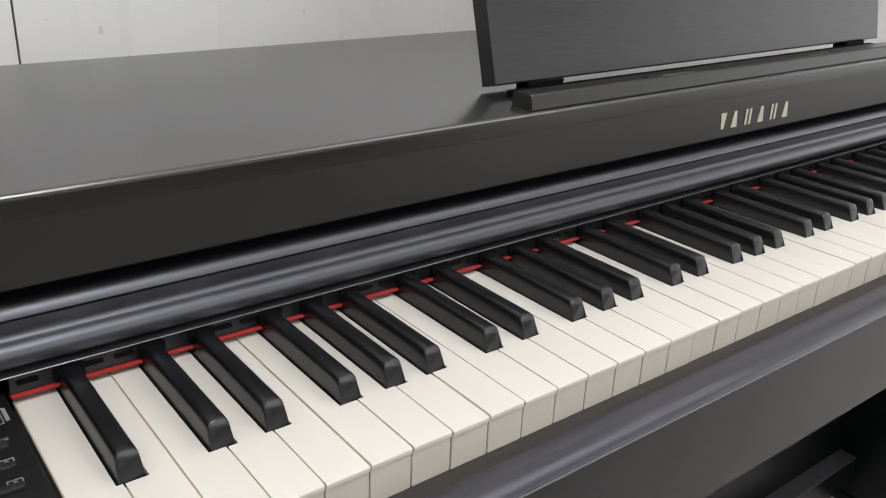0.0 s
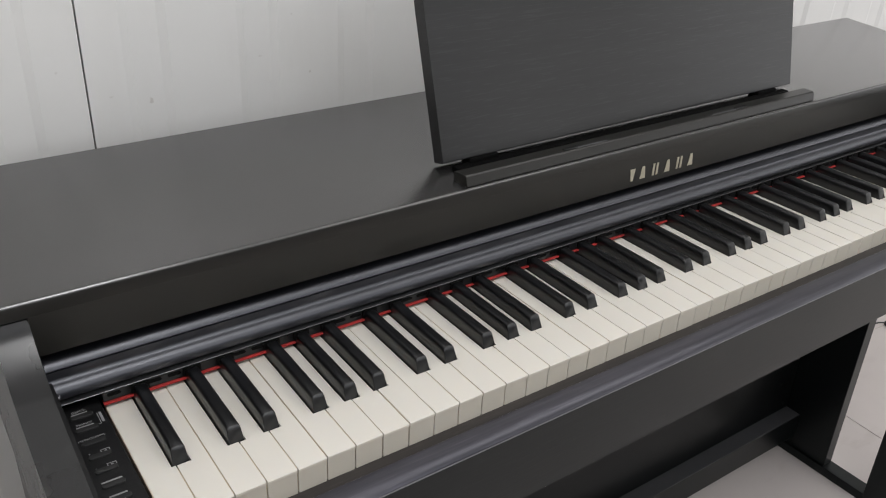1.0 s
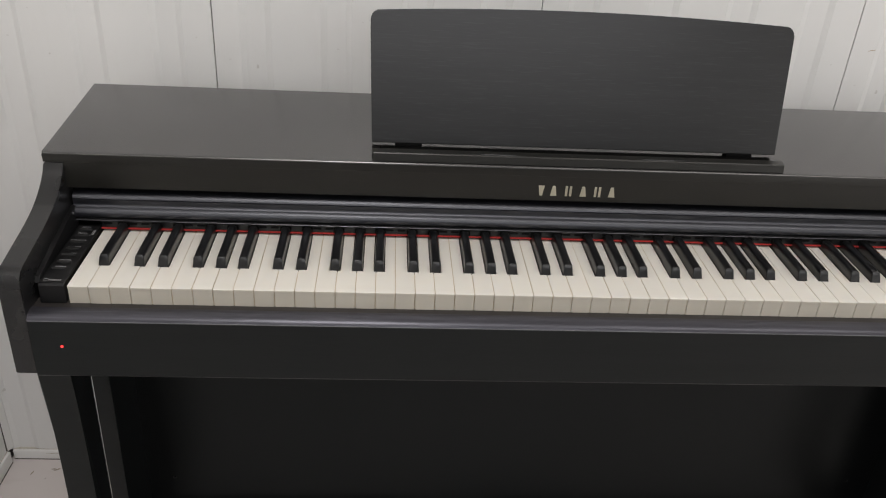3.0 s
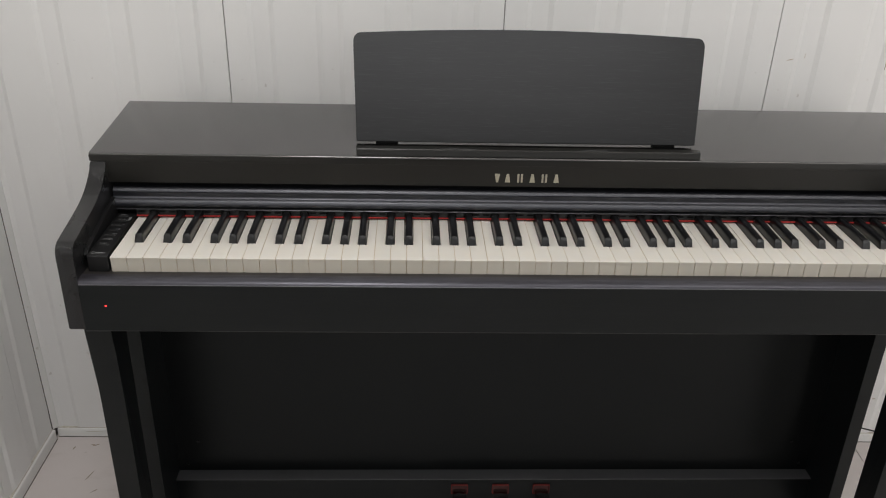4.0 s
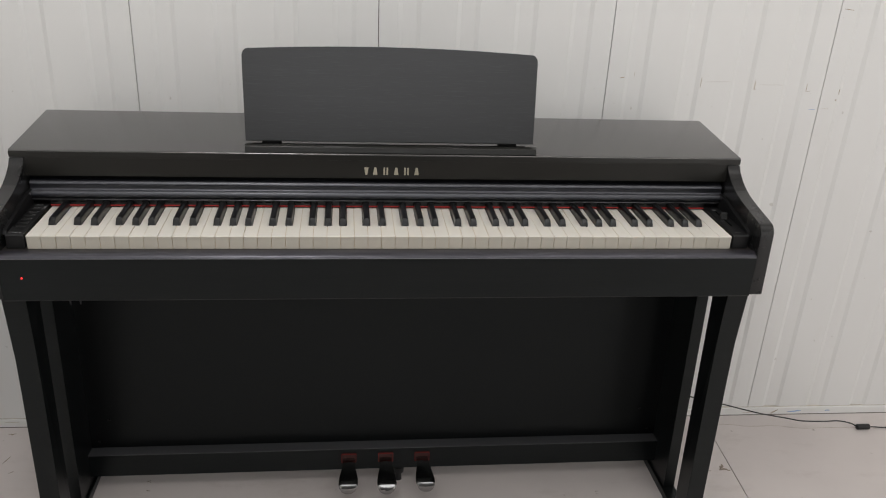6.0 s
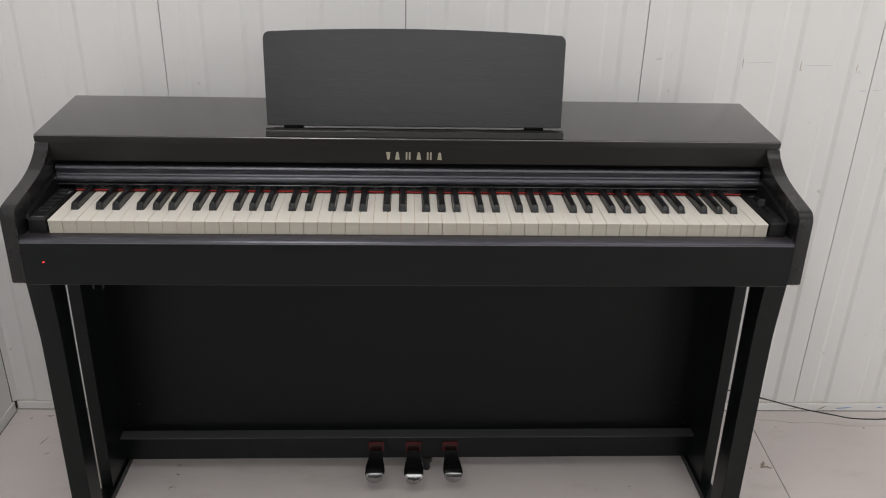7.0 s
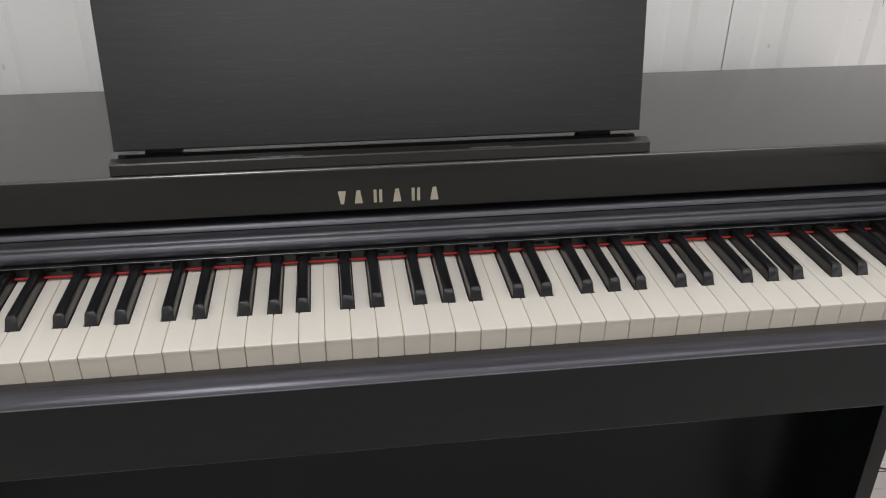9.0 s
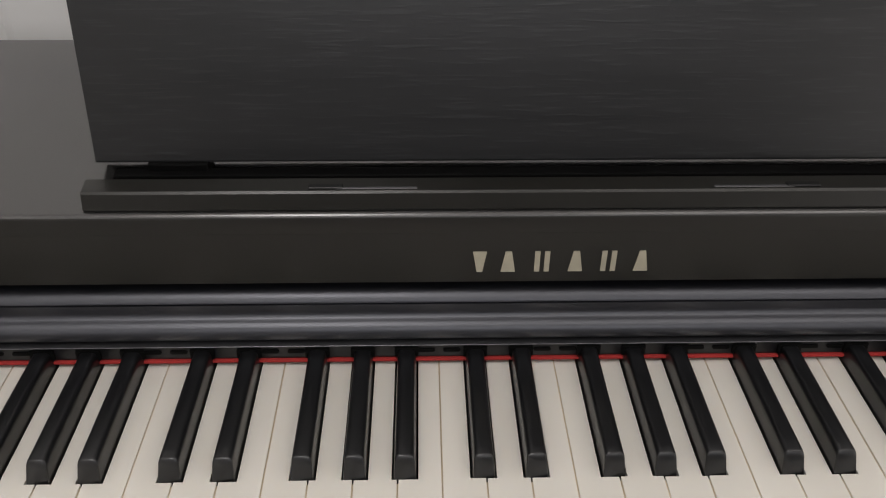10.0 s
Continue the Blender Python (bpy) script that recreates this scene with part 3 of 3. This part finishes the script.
rest_out += [(x, 0.1750 - 0.0075 * (x / 0.26) ** 2) for x in [0.24 - 0.04 * i for i in range(13)]]
rest_out += arc(-0.2613, 0.1555, 0.0123, 105, 180, 5) + [(-0.2736, 0.1430)]
bm = bmesh.new()
prism(rest_out, 0.0, 0.0155, 0.0012, axis="y", bm=bm)
music_rest = part("music_rest", bm, REST, piano, "wide black music rest with rounded upper corners")
lean = math.degrees(math.atan2(0.0385, 0.1640))
turn = pose(0, 0.1868, 0.8250, -lean)
for v in music_rest.data.vertices:
    v.co = turn @ v.co
for s in (-1, 1):
    part("rest_foot", block(*sorted((s * 0.204, s * 0.239)), 0.1838, 0.1990, 0.8160, 0.8255, 0.0010), DARK, music_rest, "black rubber foot")

# controls on the end blocks
def words(text, x, y, z, size, turn_deg=0, parent=None, mat=PRINT):
    cu = bpy.data.curves.new("lettering", "FONT")
    cu.body, cu.size, cu.extrude, cu.align_x, cu.resolution_u = text, size, 0.00008, "CENTER", 2
    tmp = bpy.data.objects.new("lettering", cu)
    me = bpy.data.meshes.new_from_object(tmp)
    bpy.data.objects.remove(tmp)
    me.transform(pose(x, y, z, 0, 0, turn_deg))
    me.materials.append(mat)
    ob = new("lettering", me)
    ob.parent = parent
    return tagged(ob, "small white printed lettering")


def bar(x0, x1, y0, y1, z, parent, mat=PRINT, name="printed_bar"):
    return part(name, block(x0, x1, y0, y1, z - 0.0002, z + 0.00012), mat, parent)


def top(y):
    return 0.7130 + 0.0015 * y / 0.15


BUTTONS = (0.133, 0.1165, 0.0995, 0.0830, 0.0665, 0.0500, 0.0345)
for i, y in enumerate(BUTTONS):
    z = top(y)
    half = 0.0085 if i < 3 else 0.0080
    out = arc(-0.6315 + half - 0.0022, y, 0.0022, -90, 90, 5) + arc(-0.6315 - half + 0.0022, y, 0.0022, 90, 270, 5)
    part("button", prism(out, z - 0.001, z + 0.0016, 0.0005, axis="z"), RUBBER, panel_l, "oblong black push button")
words("DEMO/", -0.6320, 0.1392, top(0.139), 0.0034, parent=panel_l)
bar(-0.6380, -0.6265, 0.1367, 0.1380, top(0.137), panel_l)
words("PIANO/", -0.6320, 0.1228, top(0.123), 0.0034, parent=panel_l)
bar(-0.6385, -0.6260, 0.1203, 0.1216, top(0.121), panel_l)
words("METRONOME", -0.6315, 0.1040, top(0.104), 0.0031, parent=panel_l)
words("+", -0.6375, 0.0868, top(0.087), 0.0040, parent=panel_l)
words("-", -0.6375, 0.0703, top(0.070), 0.0040, parent=panel_l)
for y in (0.0872, 0.0708):
    bar(-0.6300, -0.6235, y + 0.0014, y + 0.0020, top(y), panel_l)
    bar(-0.6300, -0.6294, y - 0.0008, y + 0.0014, top(y), panel_l)
    bar(-0.6241, -0.6235, y - 0.0008, y + 0.0014, top(y), panel_l)
    bar(-0.6275, -0.6258, y - 0.0008, y + 0.0006, top(y), panel_l)
for y, h in ((0.0545, 0.007), (0.0390, 0.006)):
    bar(-0.6315 - h, -0.6315 + h, y - 0.0005, y + 0.0010, top(y), panel_l)
bar(-0.6212, -0.6207, 0.1180, 0.1375, top(0.12), panel_l)
for y in (0.1180, 0.1370):
    bar(-0.6230, -0.6212, y, y + 0.0005, top(0.12), panel_l)
bar(-0.6198, -0.6180, 0.1195, 0.1360, top(0.12), panel_l)
# the maker's product mark, as plain shapes: an oval and a row of short bars
ring = arc(-0.6378, 0.0088, 0.0030, 40, 320, 10) + arc(-0.6378, 0.0088, 0.0024, 320, 40, 10)
part("printed_bar", prism(ring, top(0.007) - 0.0002, top(0.007) + 0.00012, axis="z"), PRINT, panel_l)
for k in range(7):
    bar(-0.6350 + 0.0021 * k, -0.6337 + 0.0021 * k, 0.0070, 0.0100, top(0.007), panel_l)

# groove drawn as a dark block, its shade in the colour
part("slider_groove", block(0.6290, 0.6312, 0.046, 0.122, 0.7135, 0.7147), DARK, panel_r)
part("slider_knob", prism([(0.0790, 0.7140), (0.0890, 0.7140), (0.0872, 0.7195), (0.0866, 0.7245), (0.0850, 0.7258), (0.0826, 0.7258), (0.0812, 0.7245), (0.0806, 0.7195)], 0.6240, 0.6362, 0.0008), RUBBER, panel_r, "black volume slider knob")
bar(0.6255, 0.6345, 0.1290, 0.1302, top(0.13), panel_r)
bar(0.6265, 0.6335, 0.1265, 0.1275, top(0.13), panel_r)
bar(0.6200, 0.6262, 0.0985, 0.0990, top(0.1), panel_r)
bar(0.6200, 0.6262, 0.0700, 0.0705, top(0.07), panel_r)
bar(0.6335, 0.6385, 0.0700, 0.0705, top(0.07), panel_r)
bar(0.6240, 0.6340, 0.0140, 0.0146, top(0.014), panel_r)

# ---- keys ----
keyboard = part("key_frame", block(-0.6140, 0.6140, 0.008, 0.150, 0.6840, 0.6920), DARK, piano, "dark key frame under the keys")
AFTER = {0: 0.0038, 2: -0.0016, 3: 0.0029, 5: -0.0031, 6: 0.0009}  # black key after white number mod 7: its offset from the joint
BW = 0.0124
GAP = 0.00050
DEPTH = 0.1440


def white_mesh(i):
    left = AFTER.get((i - 1) % 7) if i > 0 else None
    right = AFTER.get(i % 7) if i < 51 else None
    x0, x1 = GAP, W - GAP
    tx0 = x0 if left is None else left + BW / 2 + 0.0009
    tx1 = x1 if right is None else W + right - BW / 2 - 0.0009
    out = [(x0, 0.0), (x1, 0.0)]
    out += [(x1, 0.0492), (tx1, 0.0492)] if right is not None else []
    out += [(tx1, DEPTH), (tx0, DEPTH)]
    out += [(tx0, 0.0492), (x0, 0.0492)] if left is not None else []
    bm = bmesh.new()
    low = [bm.verts.new((x, y, KEY - 0.0030)) for x, y in out]
    hi = [bm.verts.new((x, y, KEY)) for x, y in out]
    cap = bm.faces.new(hi)
    bm.faces.new(low[::-1])
    for a in range(len(out)):
        b = (a + 1) % len(out)
        bm.faces.new((low[a], low[b], hi[b], hi[a]))
    front = [e for e in cap.edges if all(v.co.y < 0.0001 for v in e.verts)]
    bmesh.ops.bevel(bm, geom=front, offset=0.0010, segments=3, profile=0.5, affect="EDGES")
    block(x0 + 0.0001, x1 - 0.0001, 0.0011, 0.0480, 0.6850, KEY - 0.0030, 0.0, 1, bm)
    block(tx0 + 0.0001, tx1 - 0.0001, 0.0480, DEPTH, 0.6850, KEY - 0.0030, 0.0, 1, bm)
    bm.normal_update()
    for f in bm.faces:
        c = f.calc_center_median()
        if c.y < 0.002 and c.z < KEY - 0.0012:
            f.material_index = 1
    before = set(bm.faces)
    block(0.00006, W - 0.00006, 0.0030, 0.0470, 0.6860, KEY - 0.0007, 0.0, 1, bm)
    if left is None:
        block(0.00006, 0.0030, 0.0470, DEPTH, 0.6860, KEY - 0.0007, 0.0, 1, bm)
    if right is None:
        block(W - 0.0030, W - 0.00006, 0.0470, DEPTH, 0.6860, KEY - 0.0007, 0.0, 1, bm)
    for f in bm.faces:
        if f not in before:
            f.material_index = 2
    return bm


kinds = {}
for i in range(52):
    kind = "first" if i == 0 else "last" if i == 51 else i % 7
    x = (i - 26) * W
    if kind not in kinds:
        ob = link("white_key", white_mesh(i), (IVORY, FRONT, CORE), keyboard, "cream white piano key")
        kinds[kind] = ob.data
    else:
        ob = new("white_key", kinds[kind])
        ob.parent = keyboard
    rnd = random.Random(i)
    ob.location = (x, rnd.uniform(-0.0002, 0.0002), rnd.uniform(-0.00025, 0.00025))


def black_mesh():
    """Sides that narrow upwards, a rounded crown and a sloping front with an arched outline."""
    h, lean_front = 0.0126, 0.40
    half = [(0.0061, -0.006), (0.0061, 0.0), (0.0054, 0.0080), (0.0052, 0.0101), (0.0047, 0.0115), (0.0039, 0.0122), (0.0027, h)]
    crown = [(-x, z) for x, z in half] + half[::-1]
    bm = bmesh.new()

    def ring(y0, slope, shrink=0.0):
        # shrink: how far the front's rim is drawn in from the sides and the crown
        return [bm.verts.new((x * (1 - shrink * 90), y0 + slope * max(0.0, z), KEY + (z - shrink if z > 0.004 else z))) for x, z in crown]

    rows = [ring(0.0492, lean_front, 0.0007), ring(0.0497, lean_front, 0.0002), ring(0.0508, lean_front), ring(0.0620, 0.0), ring(0.1480, 0.0)]
    n = len(crown)
    for a, b in zip(rows, rows[1:]):
        for i in range(n - 1):
            bm.faces.new((a[i], a[i + 1], b[i + 1], b[i]))
    bm.faces.new(rows[0])
    bm.faces.new(rows[-1][::-1])
    return bm


black = None
for i in range(51):
    if i % 7 not in AFTER:
        continue
    x = (i + 1 - 26) * W + AFTER[i % 7]
    if black is None:
        ob = link("black_key", black_mesh(), EBONY, keyboard, "matt black piano key", angle=40)
        black = ob.data
    else:
        ob = new("black_key", black)
        ob.parent = keyboard
    ob.location = (x, 0, random.Random(100 + i).uniform(-0.0002, 0.0002))
    # opening over each black key in the slotted strip: shade as a dark block
    part("key_opening", block(x - 0.0072, x + 0.0072, 0.1384, 0.1440, 0.7168, 0.7232), DARK, slots)
for i in range(51):
    x = (i + 0.5 - 26) * W
    taken = [j for j in (i - 1, i) if j % 7 in AFTER and 0 <= j < 51]
    if len(taken) < 2:
        s = 1 if (i in taken) else -1
        # dark block set in the strip's face for the shade inside a slot
        out = arc(x - s * 0.004 + 0.004, 0.7208, 0.0013, -90, 90, 4) + arc(x - s * 0.004 - 0.004, 0.7208, 0.0013, 90, 270, 4)
        part("slot", prism(out, 0.1395, 0.1440, axis="y"), DARK, slots)

# ---- cable on the floor ----
cable = tagged(new("power_cable"), "thin black power cable trailing over the floor by the wall", "cable")
route = [(0.600, 0.400, 0.160), (0.690, 0.402, 0.132), (0.779, 0.402, 0.109), (0.871, 0.402, 0.084), (0.975, 0.400, 0.055), (1.060, 0.398, 0.037), (1.103, 0.396, 0.029), (1.165, 0.396, 0.026), (1.205, 0.398, 0.025), (1.240, 0.396, 0.018), (1.262, 0.395, 0.0085), (1.30, 0.393, 0.007), (1.38, 0.39, 0.0025), (1.60, 0.37, 0.0025), (2.0, 0.36, 0.0025)]
part("cord", tube(smooth_line(route), 0.0017, 8), RUBBER, cable)
core = bmesh.new()
prism([(r * math.cos(math.tau * k / 12) + 0.394, r * math.sin(math.tau * k / 12) + 0.0076) for r in (0.0075,) for k in range(12)], 1.258, 1.294, 0.0025, bm=core)
part("cable_core", core, RUBBER, cable, "round black interference core")

# ---- marks on the wall and floor ----
def panel_at(x):
    return panels[max(0, min(6, int((x - SEAM0) / PITCH)))]


def wall_mark(x, z, w, h, mat=BROWN_MARK, tilt=0.0, seed=0):
    p = panel_at(x)
    u = (x - SEAM0) % PITCH
    proud = any(r - 0.0425 < u < r + 0.0035 for r in GROOVES)
    ob = smudge(x - p.location.x, z, w, h, mat, p, y=-0.0004 + (RIB if proud else 0.0), tilt=tilt, seed=seed)
    return ob


for k, (x, z, w, h, tilt) in enumerate(((0.520, 0.905, 0.012, 0.0022, 12), (0.655, 0.892, 0.0012, 0.018, 0), (0.702, 0.898, 0.0016, 0.030, 0), (0.780, 0.893, 0.0012, 0.022, 0), (0.828, 0.895, 0.0022, 0.028, 0), (0.830, 0.886, 0.006, 0.0016, 25), (0.902, 0.889, 0.0010, 0.016, 0), (0.951, 0.894, 0.0016, 0.024, 0), (0.955, 0.884, 0.012, 0.0012, 8), (1.031, 0.885, 0.002, 0.022, 0), (1.076, 0.894, 0.0018, 0.030, 0), (1.027, 0.866, 0.004, 0.005, 0), (1.009, 1.067, 0.022, 0.0025, -6), (1.033, 1.019, 0.007, 0.006, 30), (0.925, 0.364, 0.012, 0.002, 10), (0.886, 0.123, 0.008, 0.004, 0), (0.548, 0.912, 0.0008, 0.014, 0))):
    wall_mark(x, z, w, h, BROWN_MARK, tilt, k)
wall_mark(0.739, 0.901, 0.060, 0.0009, FAINT, 2, 42)
wall_mark(0.866, 0.897, 0.062, 0.0008, FAINT, 1, 43)
wall_mark(0.975, 0.843, 0.016, 0.0012, BLUE, 0, 40)
wall_mark(1.006, 0.845, 0.020, 0.0008, BROWN_MARK, 0, 41)
for k, (x, z, w, h, mat, tilt) in enumerate(((1.065, 0.0100, 0.020, 0.006, BROWN_MARK, 35), (1.122, 0.0100, 0.040, 0.0055, BLUE, 4), (1.216, 0.0110, 0.014, 0.004, BLUE, 0), (0.99, 0.008, 0.03, 0.002, BROWN_MARK, 0), (-0.90, 0.0150, 0.04, 0.0012, BROWN_MARK, 0))):
    smudge(x, z, w, h, mat, base_back, y=BACK - 0.0064, tilt=tilt, seed=60 + k)


def floor_mark(x, y, w, h, turn_deg, seed):
    ob = smudge(0, 0, w, h, SOIL, None, y=0.0, seed=seed)
    ob.name = "floor_mark"
    ob.data.transform(pose(x, y, 0.0005, 0, 0, turn_deg) @ pose(0, 0, 0, -90))
    ob.parent = ground
    return ob


for k, (x, y, w, h, a) in enumerate(((0.826, 0.254, 0.024, 0.009, 60), (0.834, 0.243, 0.018, 0.009, -30), (0.822, 0.243, 0.014, 0.006, 10), (-0.890, 0.462, 0.014, 0.005, 20), (-0.870, 0.360, 0.030, 0.0035, 70), (-0.935, 0.452, 0.012, 0.004, 80), (-0.845, 0.312, 0.016, 0.003, 40), (0.792, 0.240, 0.007, 0.003, 0), (-0.530, 0.266, 0.010, 0.004, 30), (-0.526, 0.262, 0.004, 0.003, 0), (-0.525, 0.232, 0.009, 0.004, -20), (-0.529, 0.189, 0.010, 0.004, 15), (-0.520, 0.186, 0.004, 0.003, 0), (-0.534, 0.182, 0.005, 0.003, 60), (-0.897, 0.463, 0.010, 0.004, 0))):
    floor_mark(x, y, w, h, a, 80 + k)

# the cable's faint shadow, laid on the floor as a thin brown line
cable_shadow = tube(smooth_line([(0.880, 0.433, -0.0004), (0.930, 0.428, -0.0004), (0.972, 0.419, -0.0004), (1.044, 0.4185, -0.0004), (1.115, 0.404, -0.0004), (1.193, 0.404, -0.0004), (1.32, 0.396, -0.0004)]), 0.0008, 6)
part("floor_mark", cable_shadow, BROWN_MARK, ground)
